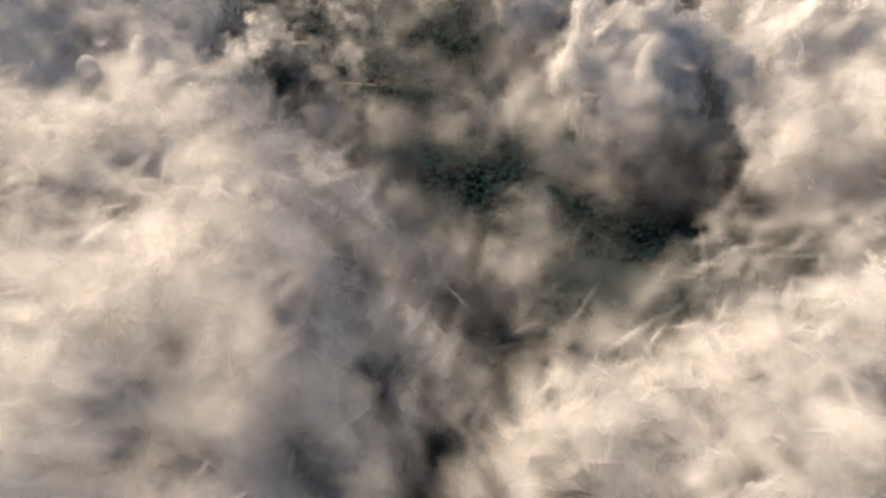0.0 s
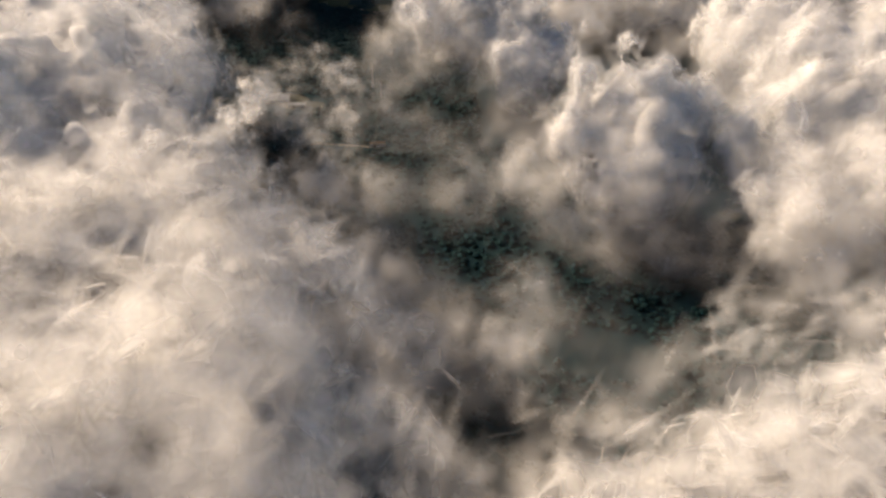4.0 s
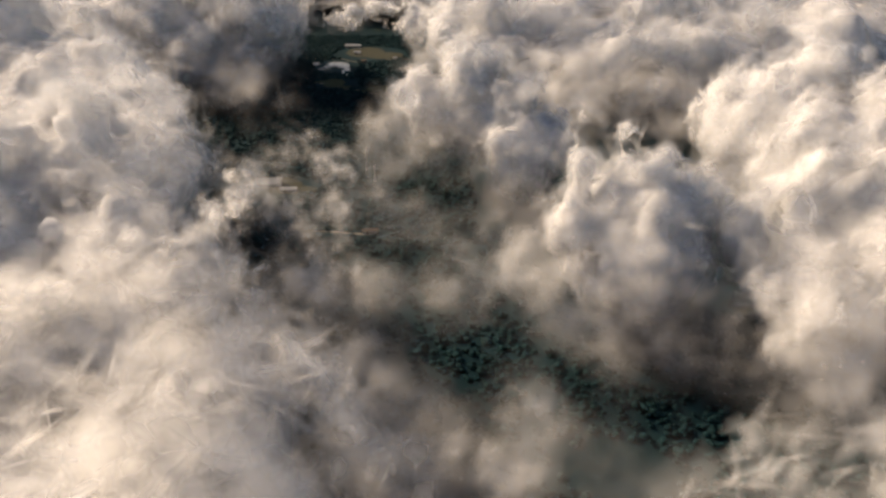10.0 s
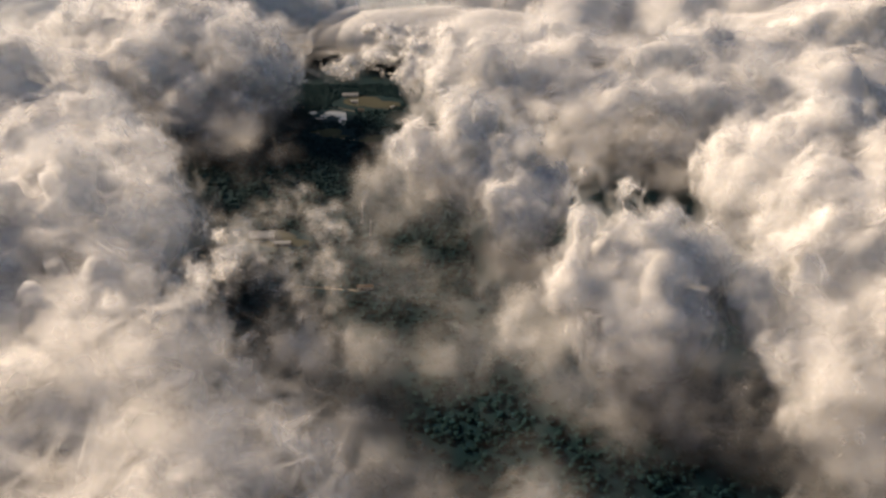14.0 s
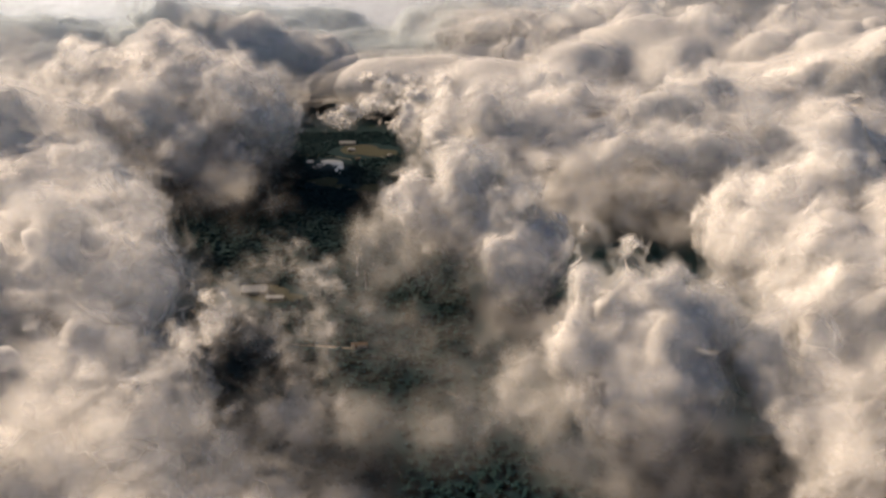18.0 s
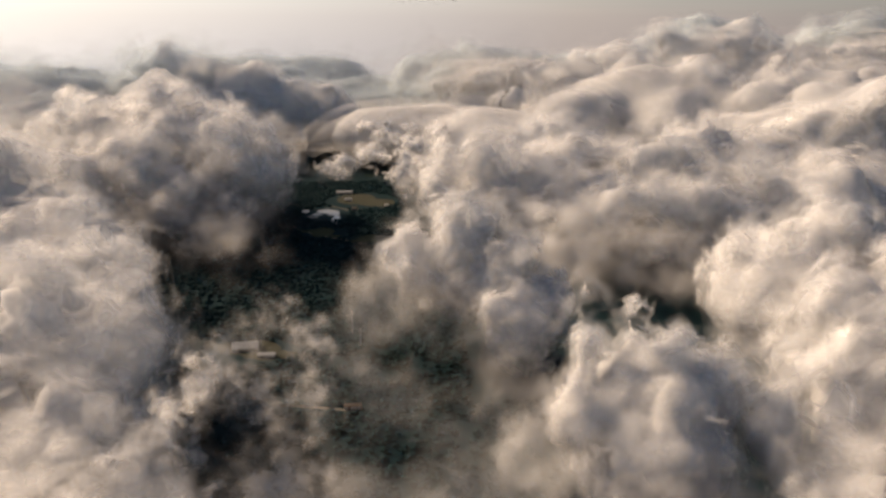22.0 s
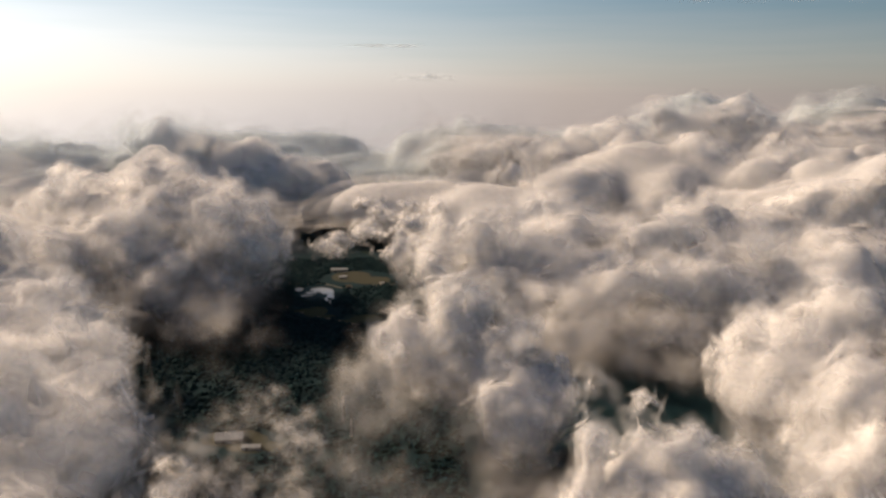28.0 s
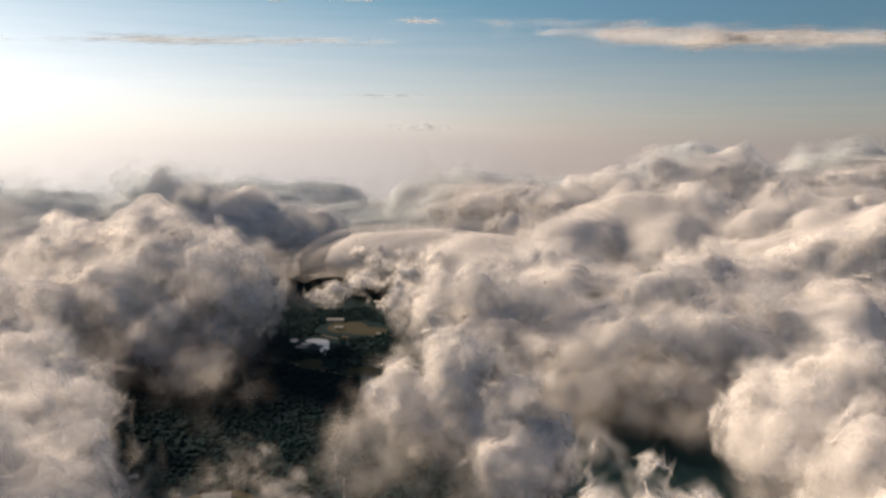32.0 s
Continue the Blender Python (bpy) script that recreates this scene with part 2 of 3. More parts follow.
        f = f * f * (3 - 2 * f) * most * strength
        pos, quads = got
        if part >= soft and not far:
            if k % 3:
                continue
            pick = (rng.random(len(pos)) < share) & (f > 0.003)
            if pick.sum() < 20:
                continue
            u = (pos[pick] - origin) / h
            way = np.stack([at_points(g, u) for g in lean], -1)
            way /= np.maximum(np.linalg.norm(way, axis=1, keepdims=True), 1e-6)
            step = depth * 3 / (len(steps) - 1)
            at = pos[pick] + way * rng.uniform(-0.6, 0.6, (pick.sum(), 1)) * step + rng.uniform(-h, h, (pick.sum(), 3))
            ob = tufts("soft_edge", at, way, 1 - (1 - f[pick]) ** 3.6, rag_size * h, mat or (VEIL if thin else EDGE), root, rng, 0.42 if soft > 0 else 0.9)
            ob["kind"] = "stuff"
            continue
        quads = quads[f[quads].max(1) > 0.03]
        if len(quads) < 20:
            continue
        used, quads = np.unique(quads, return_inverse=True)
        ob = mesh_object("edge_layer", pos[used], quads.reshape(-1, 4), mat or (VEIL if thin else EDGE), parent=root)
        facing(ob, lean, (pos[used] - origin) / h)
        if thin:
            ob["kind"] = "stuff"
        ob.data.attributes.new("cover", "FLOAT", "POINT").data.foreach_set("value", np.minimum(f[used], 0.97).astype(np.float32))
    return tagged(root, label, category, group, "stuff" if name == "cloud_wisps" else "")


# ---- on the ground ----
def plain(name, colour, rough=0.9, dark=0.75, size=6.0):
    m, nt, out = material(name)
    co = nt.nodes.new("ShaderNodeTexCoord")
    n = node(nt, "ShaderNodeTexNoise", Scale=1 / size, Detail=5.0)
    nt.links.new(co.outputs["Object"], n.inputs["Vector"])
    p = node(nt, "ShaderNodeBsdfPrincipled", Roughness=rough, Specular_IOR_Level=0.5 if rough < 0.6 else 0.05)
    nt.links.new(ramp(nt, n.outputs["Fac"], [(0.3, tuple(c * dark for c in colour)), (0.7, colour)]), p.inputs["Base Color"])
    nt.links.new(p.outputs[0], out.inputs["Surface"])
    return m


# pale base colour paints in the bright sky reflection that gloss alone leaves dark
WATER = plain("water", (0.42, 0.46, 0.48), 0.08)
GRASS, STRAW = plain("meadow", (0.04, 0.052, 0.03), size=14), plain("stubble", (0.06, 0.06, 0.042), size=14)
GRAVEL, WALL, ROOF_PALE, ROOF_DARK, STEEL, WOOD, PANE = (plain("gravel", (0.2, 0.18, 0.15)), plain("render", (0.55, 0.52, 0.47)), plain("pale_roofing", (0.5, 0.5, 0.48), 0.5),
    plain("brown_roofing", (0.16, 0.12, 0.09)), plain("grey_steel", (0.55, 0.56, 0.56), 0.4), plain("dark_wood", (0.1, 0.07, 0.05)), plain("window_glass", (0.03, 0.04, 0.05), 0.1))
# crown colour holds the valley's shade and bluish haze, like the ground below
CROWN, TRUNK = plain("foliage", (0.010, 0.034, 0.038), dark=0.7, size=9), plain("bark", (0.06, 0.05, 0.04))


def patch(name, lumps, mat, height, label, category, cell=2.0, kind=""):
    """A flat piece of land or water in the outline of joined ovals (x, y, rx, ry), with a shallow edge."""
    L = np.array(lumps)
    lo, hi = (L[:, :2] - L[:, 2:]).min(0) - 2 * cell, (L[:, :2] + L[:, 2:]).max(0) + 2 * cell
    mid = (lo + hi) / 2
    n = np.ceil((hi - lo) / cell).astype(int)
    x, y = lo[0] + cell * np.arange(n[0]), lo[1] + cell * np.arange(n[1])
    z = np.arange(5) * 0.5 - 1.0
    f = np.full((n[0], n[1]), -9.0)
    for cx, cy, rx, ry in lumps:
        f = np.maximum(f, (1 - np.sqrt(((x[:, None] - cx) / rx) ** 2 + ((y[None, :] - cy) / ry) ** 2)) * min(rx, ry) / cell)
    rng = np.random.default_rng(len(lumps))
    f = f + 0.5 * spread((n[0], n[1], 4), cell, 9, rng)[:, :, 0]
    F = np.minimum(f[:, :, None], (0.75 - np.abs(z))[None, None, :] * 4)
    pos, quads = skin(F.astype(np.float32), 0, (0, 0, 0), 1.0)
    pos = pos * np.array([cell, cell, height]) + np.array([lo[0] - mid[0], lo[1] - mid[1], -2 * height + 0.2])
    ob = mesh_object(name, pos, quads, mat, smooth=False)
    ob.location = (mid[0], mid[1], 0)
    return tagged(ob, label, category, kind=kind)


patch("pond", [(-245, 1995, 24, 20), (-225, 1980, 14, 26), (-214, 1925, 9, 36), (-208, 1895, 7, 16), (-262, 1965, 12, 7), (-270, 1940, 14, 5)], WATER, 0.1, "bright pond with two arms reflecting the sky", "pond")
patch("pond", [(-294, 1996, 9, 14)], WATER, 0.1, "small bright pond among dark trees", "pond")
patch("meadow", [(-228, 1805, 24, 40), (-255, 1815, 20, 12), (-200, 1770, 18, 14)], GRASS, 0.06, "pale green meadow beside the pond", "meadow", kind="structure")
patch("meadow", [(-115, 1755, 34, 30), (-150, 1735, 24, 10)], GRASS, 0.06, "olive meadow at the edge of the cloud", "meadow", kind="structure")
patch("meadow", [(-185, 2130, 50, 60), (-130, 2090, 50, 40)], STRAW, 0.06, "straw-coloured field around farm buildings", "field", kind="structure")
patch("meadow", [(-250, 1190, 46, 26), (-215, 1165, 40, 18)], STRAW, 0.06, "dull field beside a large shed", "field", kind="structure")


def track(label, points, width):
    pts = [Vector((*p, 0.25)) for p in points]
    v, f = [], []
    for i, p in enumerate(pts):
        d = (pts[min(i + 1, len(pts) - 1)] - pts[max(i - 1, 0)]).normalized()
        n = Vector((-d.y, d.x, 0)) * width / 2
        v += [p + n, p - n, p - n - Vector((0, 0, 0.3)), p + n - Vector((0, 0, 0.3))]
        if i:
            a, b = 4 * i - 4, 4 * i
            f += [(a, a + 1, b + 1, b), (a + 1, a + 2, b + 2, b + 1), (a + 3, a, b, b + 3)]
    return tagged(mesh_object("road", v, f, GRAVEL, smooth=False), label, "road", kind="structure")


track("pale gravel road across the dark valley", [(-470, 1330), (-400, 1215), (-345, 1140), (-290, 1085), (-240, 1050), (-170, 1020), (-80, 1005)], 5)
track("pale farm track between meadows", [(-300, 1850), (-255, 1800), (-205, 1760), (-174, 1746), (-143, 1721), (-80, 1700)], 5)
track("farm road past a pond", [(-330, 2060), (-240, 2050), (-180, 2000), (-120, 2040), (-40, 2060)], 5)


def prism(name, w, d, z0, z1, mat, parent, x=0.0, y=0.0, ridge=0.0):
    """A box, or with a ridge a gabled roof along x."""
    a, b = w / 2, d / 2
    if ridge:
        v = [(x - a, y - b, z0), (x + a, y - b, z0), (x + a, y + b, z0), (x - a, y + b, z0), (x - a, y, z0 + ridge), (x + a, y, z0 + ridge)]
        f = [(0, 3, 2, 1), (0, 1, 5, 4), (2, 3, 4, 5), (0, 4, 3, 3), (1, 2, 5, 5)]
        f = [q if q[2] != q[3] else q[:3] for q in f]
    else:
        v = [(x + i * a, y + j * b, z) for z in (z0, z1) for i, j in ((-1, -1), (1, -1), (1, 1), (-1, 1))]
        f = [(3, 2, 1, 0), (4, 5, 6, 7), (0, 1, 5, 4), (1, 2, 6, 5), (2, 3, 7, 6), (3, 0, 4, 7)]
    me = bpy.data.meshes.new(name)
    me.from_pydata(v, [], f)
    me.materials.append(mat)
    ob = new(name, me)
    ob.parent = parent
    return ob


def barn(label, x, y, turn, w, d, h, roof, name="barn"):
    root = new(name)
    root.matrix_world = pose(x, y, 0.1, 0, 0, turn)
    prism("wall", w, d, 0, h, WALL, root)
    prism("roof", w + 1.2, d + 1.4, h + 0.01, 0, roof, root, ridge=0.28 * d)
    prism("door", 3.4, 0.2, 0, 3.2, WOOD, root, x=-w * 0.2, y=-d / 2 - 0.11)
    for k in range(max(2, int(w / 7))):
        prism("window", 1.4, 0.16, 1.4, 2.5, PANE, root, x=w * 0.08 + k * w * 0.4 / max(2, int(w / 7)), y=-d / 2 - 0.09)
    return tagged(root, label, "building", "farm buildings")


barn("large shed with a pale low-pitched roof", -254, 1187, 8, 36, 22, 5, ROOF_PALE, "shed")
barn("long narrow shed with a grey roof", -219, 1160, 2, 24, 9, 4, ROOF_PALE, "shed")
barn("small barn with a pale roof by the road", -384, 1252, 30, 11, 8, 4, ROOF_PALE)
barn("farmhouse with a pale roof beside the road", -378, 1202, -20, 13, 9, 5, ROOF_PALE, "farmhouse")
barn("small house with a brown roof near the road", -288, 1080, 15, 10, 8, 4, ROOF_DARK, "house")
barn("long low building with a light roof at a dark field", -85, 1012, 4, 20, 8, 4, ROOF_DARK, "shed")
barn("long farm building with a bright roof", -222, 2188, 2, 42, 12, 6, ROOF_PALE)
barn("farm building with a light roof beside the pond", -204, 2110, 5, 18, 10, 5, ROOF_PALE)
barn("house with a brown roof beside the pond", -178, 2012, -12, 12, 10, 5, ROOF_DARK, "house")
barn("small white house at the edge of the woods", -102, 2045, 20, 9, 8, 5, ROOF_PALE, "house")


def mast(x, y, tall):
    root = new("mast")
    root.location = (x, y, 0)
    for nm, r0, r1, z0, z1 in (("pole", 1.1, 0.7, 0.0, tall), ("footing", 2.2, 2.0, 0, 1.2), ("platform", 1.9, 1.9, tall * 0.86, tall * 0.86 + 0.5), ("cap", 0.9, 0.3, tall, tall + 1.5)):
        bm = bmesh.new()
        bmesh.ops.create_cone(bm, segments=12, cap_ends=True, radius1=r0, radius2=r1, depth=z1 - z0)
        bmesh.ops.translate(bm, verts=bm.verts, vec=(0, 0, (z0 + z1) / 2))
        me = bpy.data.meshes.new(nm)
        bm.to_mesh(me)
        bm.free()
        me.materials.append(STEEL)
        ob = new(nm, me)
        ob.parent = root
    return tagged(root, "pale tapered steel mast rising from the dark valley", "mast", "masts")


mast(-109, 1250, 34)
mast(-92, 1197, 26)


def woods(label, n, x, y, seed, keep):
    """Closed woodland: many crowns of uneven lumps on trunks, in one mesh."""
    rng = np.random.default_rng(seed)
    bm = bmesh.new()
    bmesh.ops.create_icosphere(bm, subdivisions=1, radius=1)
    bv = np.array([v.co for v in bm.verts])
    bf = np.array([[v.index for v in f.verts] for f in bm.faces])
    bm.free()
    P = np.stack([rng.uniform(*x, n), rng.uniform(*y, n)], -1)
    clear = np.ones(n, dtype=bool)
    for cx, cy, rx, ry in keep:
        clear &= ((P[:, 0] - cx) / rx) ** 2 + ((P[:, 1] - cy) / ry) ** 2 > 1
    P = P[clear]
    V, T = [], []
    for i, (px, py) in enumerate(P):
        r = rng.uniform(2.2, 4.8)
        V.append(bv * np.array([r, r, r * rng.uniform(0.4, 0.7)]) * (1 + 0.28 * rng.standard_normal((len(bv), 1))) + np.array([px, py, r * 0.3 + rng.uniform(0, 2)]))
        T.append(bf + i * len(bv))
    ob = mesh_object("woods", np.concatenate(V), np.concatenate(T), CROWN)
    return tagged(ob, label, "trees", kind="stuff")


OPEN_LAND = [(-240, 1970, 55, 75), (-220, 1800, 50, 45), (-115, 1750, 62, 32), (-170, 2110, 95, 90), (-245, 1175, 70, 40), (-380, 1225, 28, 45), (-290, 1082, 22, 14), (-85, 1012, 26, 14), (-294, 1996, 14, 20), (-110, 1250, 9, 9), (-92, 1197, 9, 9)]
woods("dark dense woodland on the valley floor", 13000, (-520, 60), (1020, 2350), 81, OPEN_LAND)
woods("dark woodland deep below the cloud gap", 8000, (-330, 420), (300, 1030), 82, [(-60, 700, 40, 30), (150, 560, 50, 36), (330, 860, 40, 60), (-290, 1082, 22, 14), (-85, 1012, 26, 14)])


# ---- the clouds ----
rnd = np.random.default_rng

# near left bank
cloud("broad warm white cloud bank with a smooth soft top",
      [(-270, 550, 108, 115, 80, 56), (-390, 525, 106, 105, 105, 58), (-165, 510, 90, 70, 78, 48), (-165, 400, 105, 100, 110, 48), (-300, 380, 100, 130, 130, 50),
       (-112, 300, 108, 76, 110, 50), (-220, 230, 130, 110, 110, 58), (-100, 190, 120, 62, 90, 50), (-360, 250, 120, 120, 150, 55)],
      6, 11, 48, ((110, 12), (45, 6), (20, 3)), 14, buds=1, name="cloud_bank", lump=70, soft=0.0, share=0.28, core=0.4, grain=5.0, turns=8)
# near right bank
cloud("pale fog bank with streaked soft edges",
      [(140, 290, 95, 58, 60, 44), (215, 305, 102, 78, 70, 48), (98, 245, 95, 44, 58, 42), (175, 205, 108, 88, 75, 46), (300, 315, 100, 68, 75, 48), (80, 180, 105, 36, 58, 38), (285, 215, 106, 88, 95, 48)],
      6, 12, 46, ((90, 11), (36, 6), (16, 3)), 16, buds=1, name="cloud_bank", lump=45, soft=0.0, share=0.28, rag_size=2.8, core=0.4, grain=4.0, turns=8)
# brown veil behind the left bank
cloud("thin brownish veil of mist between two banks", puffs(rnd(6), 20, (-130, 30), (450, 690), (45, 95), (38, 66), 0.6), 7, 19, 52, ((50, 12), (22, 8)), 16, thin=True, name="mist_veil", buds=2, strength=0.12, lump=50, soft=0.0)
cloud("small round puff of dim vapour over the gap", [(58, 446, 140, 22, 22, 22), (45, 430, 125, 20, 20, 18)], 4, 20, 16, ((22, 5), (10, 3)), 6, thin=True, name="mist_veil", buds=3, strength=0.28, lump=20, soft=0.0)
# white tower
cloud("bright white cumulus tower with a rounded top",
      [(215, 835, 105, 58, 50, 52), (158, 840, 138, 15, 18, 36), (205, 850, 140, 16, 18, 30), (262, 825, 108, 40, 42, 44), (150, 815, 95, 26, 36, 36), (212, 780, 72, 60, 56, 55)],
      4, 13, 18, ((44, 5), (20, 4.5), (10, 3.5)), 5, buds=4, name="cumulus_tower", soft=0.5)
cloud("dim blue-grey foot of a cumulus tower", [(225, 715, 45, 70, 60, 40), (140, 740, 55, 55, 60, 40), (105, 800, 70, 36, 50, 40)], 6, 16, 36, ((50, 8), (22, 5)), 10, thin=True, name="cloud_skirt", buds=2, strength=0.22, lump=40, soft=0.0)
# left slope bank
cloud("backlit cumulus slope with a bright ragged rim",
      [(-395, 1000, 130, 58, 90, 72), (-318, 870, 118, 48, 85, 70), (-288, 760, 92, 46, 70, 58), (-490, 1140, 130, 90, 110, 72), (-450, 850, 105, 115, 160, 70), (-390, 680, 80, 85, 80, 52), (-610, 1000, 105, 130, 190, 72)],
      6, 14, 26, ((60, 13), (28, 9), (14, 5)), 10, name="cumulus", buds=4)
# big cumulus at the back left
cloud("large grey-based cumulus with a sunlit crown",
      [(-600, 2060, 160, 140, 140, 100), (-490, 1980, 135, 100, 140, 85), (-400, 1880, 115, 70, 110, 68), (-760, 2120, 155, 150, 150, 92), (-540, 1800, 95, 90, 110, 58), (-680, 1830, 110, 130, 130, 74)],
      9, 35, 36, ((110, 22), (50, 15), (24, 8)), 14, buds=6, name="cumulus", lump=70)
cloud("dim hazy skirt of a large cumulus", [(-410, 1720, 70, 80, 110, 42), (-530, 1600, 65, 100, 100, 38), (-400, 1560, 50, 60, 90, 32)], 9, 24, 48, ((80, 14), (36, 9)), 14, thin=True, name="cloud_skirt", lump=70, strength=0.24, soft=0.0)
# long bank on the right
cloud("long rolling cumulus bank with lit crests",
      [(30, 1740, 118, 55, 90, 60), (120, 1720, 112, 90, 110, 66), (240, 1800, 115, 110, 130, 70), (370, 1860, 118, 130, 150, 74), (330, 1630, 92, 120, 120, 66), (510, 1770, 112, 150, 150, 70),
       (190, 1600, 82, 85, 90, 58), (490, 1590, 88, 130, 110, 64), (700, 1850, 120, 170, 170, 76), (700, 1610, 105, 150, 130, 68), (920, 1950, 125, 170, 180, 76), (900, 1690, 112, 150, 150, 70)],
      10, 56, 32, ((110, 20), (48, 13), (22, 7)), 10, buds=6, name="cumulus", lump=60)
cloud("dim hazy foot of a long cumulus bank", [(240, 1430, 62, 85, 85, 38), (380, 1400, 66, 100, 85, 40), (520, 1400, 70, 100, 90, 40)], 9, 23, 44, ((80, 14), (36, 9)), 14, thin=True, name="cloud_skirt", lump=70, strength=0.3, soft=0.0)
# clouds beside the valley, half out of view
cloud("grey-white cumulus beside the dark valley", [(-730, 1420, 140, 120, 130, 78), (-620, 1330, 115, 70, 80, 58), (-860, 1250, 140, 140, 160, 80)], 10, 25, 30, ((100, 18), (44, 12), (20, 6)), 10, buds=5, name="cumulus", lump=60)
cloud("broad cloud bank shading the valley", [(-820, 900, 85, 170, 200, 55), (-700, 600, 75, 150, 180, 50), (-560, 350, 70, 120, 150, 45), (-950, 1650, 130, 160, 200, 75)], 14, 26, 36, ((110, 20), (50, 12)), 12, buds=3, name="cloud_bank", lump=80, far=True)
# grey mass in the middle
cloud("grey cumulus mass in partial shade",
      [(45, 1200, 128, 45, 48, 60), (98, 1165, 105, 42, 48, 50), (-8, 1225, 108, 40, 55, 55), (142, 1130, 88, 36, 42, 42), (112, 1070, 78, 30, 32, 30)],
      5, 17, 26, ((50, 11), (22, 8), (11, 4)), 8, name="cumulus", buds=5)
cloud("dim translucent foot of a shaded cumulus", [(-45, 1160, 85, 45, 70, 42), (20, 1090, 75, 75, 75, 42), (60, 1000, 62, 75, 80, 36), (-10, 980, 50, 60, 70, 30), (130, 960, 55, 60, 60, 30)], 7, 27, 40, ((50, 12), (22, 7)), 12, thin=True, name="cloud_skirt", buds=3, strength=0.1, soft=0.0)
# right bank
cloud("warm white cumulus bank with shaded flanks",
      [(440, 1090, 108, 66, 80, 58), (545, 1180, 118, 90, 100, 60), (475, 950, 110, 80, 90, 64), (425, 830, 98, 56, 80, 52), (565, 820, 118, 110, 130, 64), (650, 1020, 128, 120, 130, 68), (480, 680, 92, 90, 90, 58), (318, 775, 88, 24, 46, 42), (355, 705, 80, 32, 48, 38)],
      6, 18, 26, ((60, 12), (28, 8), (14, 4.5)), 9, name="cumulus", buds=4)
cloud("rounded column of white vapour beside the fog bank", [(322, 600, 92, 40, 42, 46), (350, 540, 76, 46, 56, 40), (405, 610, 88, 56, 66, 46)], 5, 15, 34, ((44, 9), (20, 6)), 8, name="cumulus", buds=4, thin=True, strength=0.5, soft=0.0)
# wisps
cloud("ragged sunlit streak of cloud over dark ground", [(-183, 752, 152, 9, 20, 10), (-198, 718, 150, 10, 22, 10), (-210, 684, 146, 11, 22, 11), (-222, 650, 142, 13, 22, 13), (-232, 618, 134, 16, 22, 15)], 4, 21, 14, ((30, 6), (13, 5)), 9, thin=True, name="cloud_wisps", buds=3, strength=1.0, lump=22, soft=0.0, rag_size=2.4)
cloud("small dim ragged wisps over dark ground", puffs(rnd(3), 15, (-225, -70), (680, 1040), (80, 125), (9, 19), 0.5), 4, 28, 16, ((26, 7), (12, 5)), 14, thin=True, name="cloud_wisps", buds=3, strength=0.24, lump=24, soft=0.0, rag_size=2.6)
cloud("ragged little tan puffs scattered over the valley", puffs(rnd(4), 46, (-230, 60), (1850, 2600), (100, 150), (8, 20), 0.6), 6, 22, 13, ((40, 8), (17, 6)), 8, name="cloud_wisps", buds=3, lump=30, soft=0.4, rag_size=2.2)
cloud("low grey mist lying in the near valley", puffs(rnd(8), 14, (70, 300), (420, 720), (18, 50), (40, 66), 0.5), 8, 29, 50, ((60, 12), (26, 8)), 18, thin=True, name="mist_veil", buds=1, strength=0.065, lump=50, soft=0.0)
# far deck
for i, (x0, x1, y0, y1, z0, z1, n, r0, r1) in enumerate((
        (-1600, -700, 2350, 2850, 80, 150, 20, 90, 170), (-1500, -500, 2900, 3500, 90, 170, 24, 110, 190),
        (450, 1500, 2550, 3200, 110, 190, 24, 100, 190), (950, 1950, 1900, 2500, 100, 180, 22, 100, 180),
        (1100, 2700, 3300, 4150, 170, 330, 28, 110, 210), (-50, 900, 3100, 3700, 110, 220, 20, 110, 190))):
    cloud("distant rolling cloud bank in hazy sunlight", puffs(rnd(30 + i), n, (x0, x1), (y0, y1), (z0, z1), (r0, r1), 0.46), 20, 40 + i, 50, ((150, 26), (70, 18), (36, 9)), 14, name="cloud_bank", buds=5, group="distant cloud banks", lump=120, far=True)
cloud("distant cumulus tower with a bright top edge", [(-900, 2950, 240, 100, 100, 110), (-790, 2950, 215, 100, 100, 110), (-650, 2920, 180, 140, 110, 95), (-470, 2880, 150, 140, 110, 75)], 15, 38, 40, ((110, 22), (50, 14), (26, 8)), 12, buds=6, name="cumulus", lump=90, far=True)
# low sheets that close the far deck
for i, (x, y, z, w, d) in enumerate(((-1500, 3100, 80, 1000, 750), (1500, 3000, 90, 850, 800), (-1700, 4100, 110, 1300, 480), (200, 4000, 100, 1300, 600), (2300, 4150, 150, 1300, 480), (2000, 2000, 80, 800, 450), (300, 2900, 50, 620, 520))):
    cloud("low smooth sheet of distant stratus", [(x, y, z, w, d, 50)], 28, 50 + i, 26, ((210, 12), (95, 7), (45, 4)), 8, name="stratus_sheet", buds=3, group="stratus sheets", lump=160, far=True)
# thin haze over the distance
cloud("thin pale haze lying over distant clouds", [(x, 3350, 230, 800, 420, 60) for x in (-1900, -900, 100, 1100, 2100)], 40, 60, 60, ((300, 14), (140, 8)), 10, thin=True, buds=0, name="haze_layer", category="haze", lump=300, strength=0.22, soft=0.0)


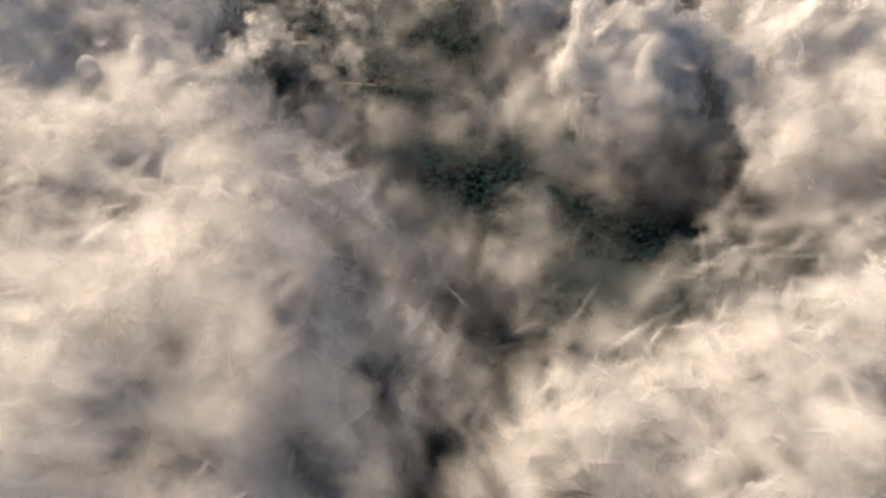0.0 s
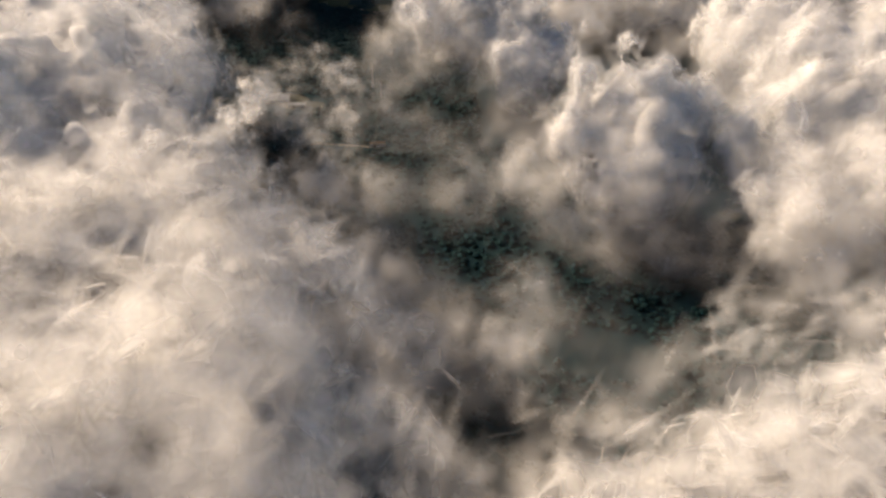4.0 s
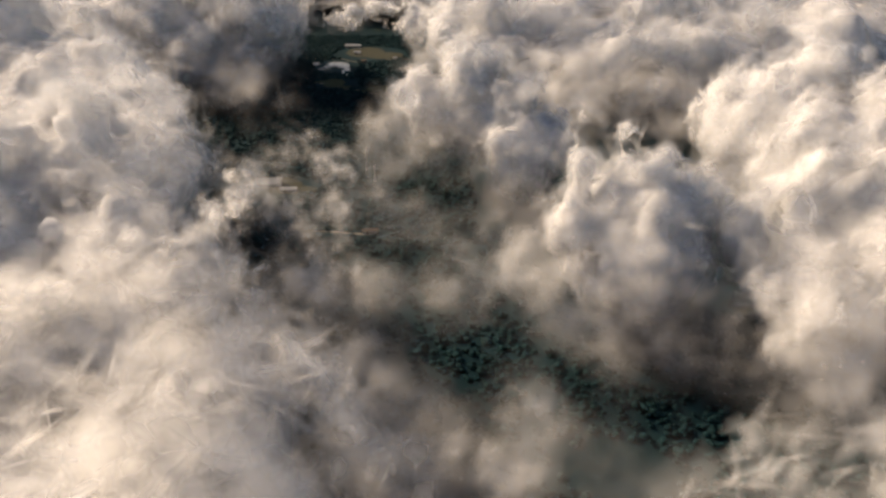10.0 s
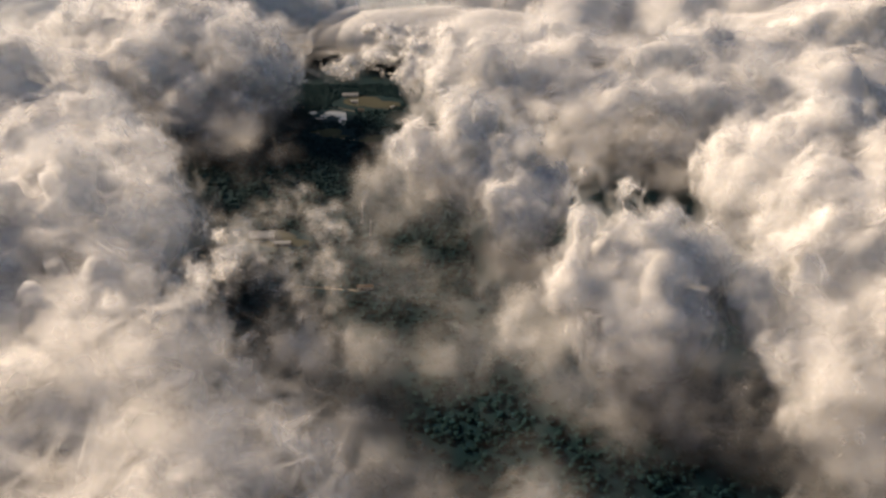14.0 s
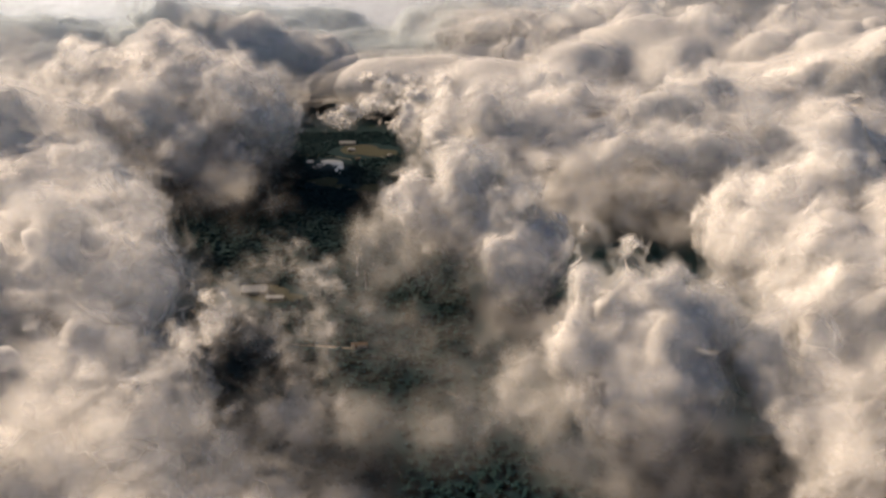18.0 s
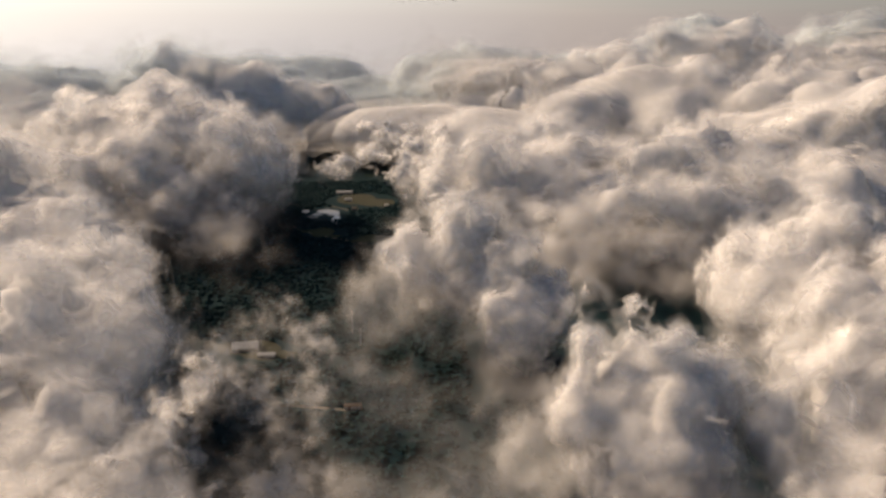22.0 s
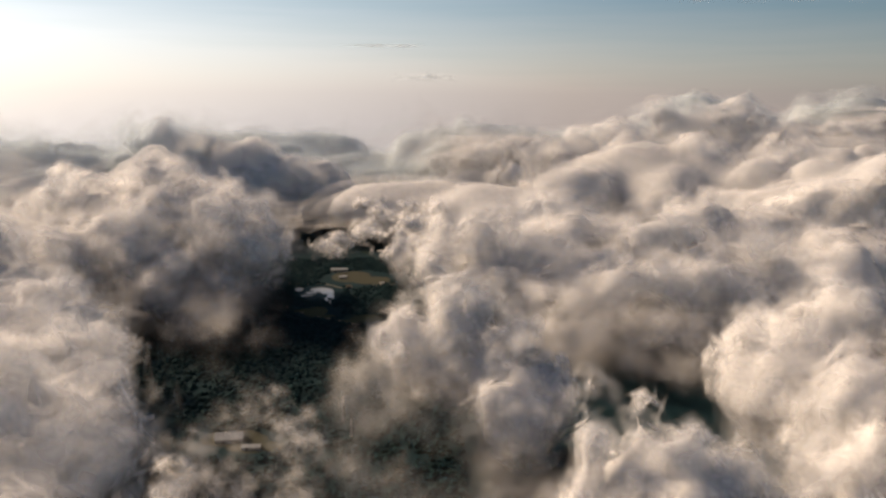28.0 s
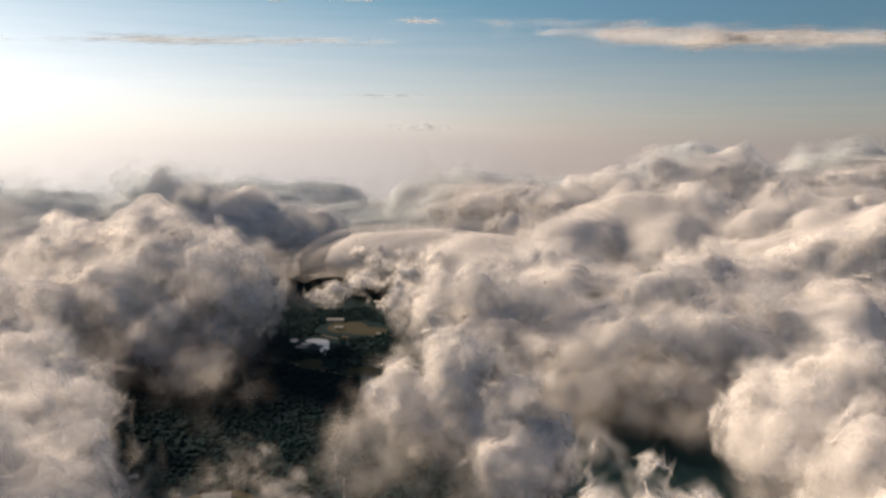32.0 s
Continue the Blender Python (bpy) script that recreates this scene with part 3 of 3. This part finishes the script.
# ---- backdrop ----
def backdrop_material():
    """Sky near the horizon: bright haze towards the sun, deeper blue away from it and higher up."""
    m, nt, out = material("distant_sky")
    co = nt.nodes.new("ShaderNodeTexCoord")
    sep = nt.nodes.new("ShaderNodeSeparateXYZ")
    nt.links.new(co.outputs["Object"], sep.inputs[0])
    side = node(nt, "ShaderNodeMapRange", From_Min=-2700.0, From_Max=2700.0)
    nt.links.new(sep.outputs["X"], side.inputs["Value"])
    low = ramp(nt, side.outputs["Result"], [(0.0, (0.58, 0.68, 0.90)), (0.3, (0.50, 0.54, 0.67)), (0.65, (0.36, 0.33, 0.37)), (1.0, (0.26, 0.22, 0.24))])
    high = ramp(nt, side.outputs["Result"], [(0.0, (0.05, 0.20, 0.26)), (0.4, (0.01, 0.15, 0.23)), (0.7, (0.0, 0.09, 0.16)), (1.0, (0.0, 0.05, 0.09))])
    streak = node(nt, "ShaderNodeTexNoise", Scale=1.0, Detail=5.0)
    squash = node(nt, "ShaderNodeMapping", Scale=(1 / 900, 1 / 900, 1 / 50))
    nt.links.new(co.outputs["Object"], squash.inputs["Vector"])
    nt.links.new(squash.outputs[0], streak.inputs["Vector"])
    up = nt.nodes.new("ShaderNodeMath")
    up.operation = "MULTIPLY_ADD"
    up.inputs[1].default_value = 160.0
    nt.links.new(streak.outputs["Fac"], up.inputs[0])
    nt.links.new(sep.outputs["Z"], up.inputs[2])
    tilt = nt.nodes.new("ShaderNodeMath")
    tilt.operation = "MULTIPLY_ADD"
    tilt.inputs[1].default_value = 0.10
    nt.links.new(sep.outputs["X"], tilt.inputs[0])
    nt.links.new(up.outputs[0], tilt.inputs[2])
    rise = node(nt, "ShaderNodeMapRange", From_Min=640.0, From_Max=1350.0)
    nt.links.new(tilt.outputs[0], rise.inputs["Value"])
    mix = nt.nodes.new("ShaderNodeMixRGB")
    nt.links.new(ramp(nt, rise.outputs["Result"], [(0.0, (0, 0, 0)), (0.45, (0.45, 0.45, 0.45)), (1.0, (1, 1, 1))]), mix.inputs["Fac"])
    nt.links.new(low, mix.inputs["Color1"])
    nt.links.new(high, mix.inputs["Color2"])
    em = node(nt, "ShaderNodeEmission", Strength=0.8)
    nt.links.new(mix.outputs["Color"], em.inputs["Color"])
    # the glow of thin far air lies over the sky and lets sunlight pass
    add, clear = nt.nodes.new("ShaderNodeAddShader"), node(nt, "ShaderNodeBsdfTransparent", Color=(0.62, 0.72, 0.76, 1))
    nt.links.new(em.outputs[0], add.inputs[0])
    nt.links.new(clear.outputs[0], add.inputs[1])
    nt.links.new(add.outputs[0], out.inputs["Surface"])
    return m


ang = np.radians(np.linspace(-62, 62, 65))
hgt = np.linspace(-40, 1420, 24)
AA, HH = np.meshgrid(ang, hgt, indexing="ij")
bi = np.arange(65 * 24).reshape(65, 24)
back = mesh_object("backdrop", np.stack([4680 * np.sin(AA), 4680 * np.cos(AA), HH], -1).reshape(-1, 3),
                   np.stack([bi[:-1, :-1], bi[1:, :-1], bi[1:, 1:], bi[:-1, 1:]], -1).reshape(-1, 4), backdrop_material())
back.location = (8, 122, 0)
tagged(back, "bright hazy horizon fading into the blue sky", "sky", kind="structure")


# high flat clouds
def high_cloud(label, seed, x, y, z, length, thick, strength=1.0):
    lumps = [(x + dx * 60, y, z + dz, rx, 26, rz) for dx, dz, rx, rz in ((-0.8, 2, 46, 9), (-0.1, 0, 54, 13), (0.7, -3, 40, 11), (1.2, 3, 30, 7))]
    return cloud(label, lumps, 5, seed, 10, ((30, 4), (12, 3)), 6, thin=True, buds=2, name="high_cloud", lump=30, strength=strength, group="high clouds", stretch=(length / 200, 1.5, thick / 60), mat=ICE)


high_cloud("long flat white streak of high cloud", 71, -1230, 4200, 955, 1500, 60, 1.0)
high_cloud("broad flat grey-white sheet of high cloud", 72, 1700, 4000, 880, 2100, 150, 1.5)
high_cloud("short high streak of thin white cloud", 73, -490, 4200, 1190, 420, 40, 1.6)
high_cloud("thin distant streak of cloud near the horizon", 74, -250, 4300, 740, 320, 14, 0.8)
high_cloud("small grey patch of cloud in the horizon haze", 75, 0, 4350, 540, 300, 60, 0.5)
high_cloud("faint streak of high cloud in the blue", 76, -60, 4300, 1110, 220, 20, 0.7)
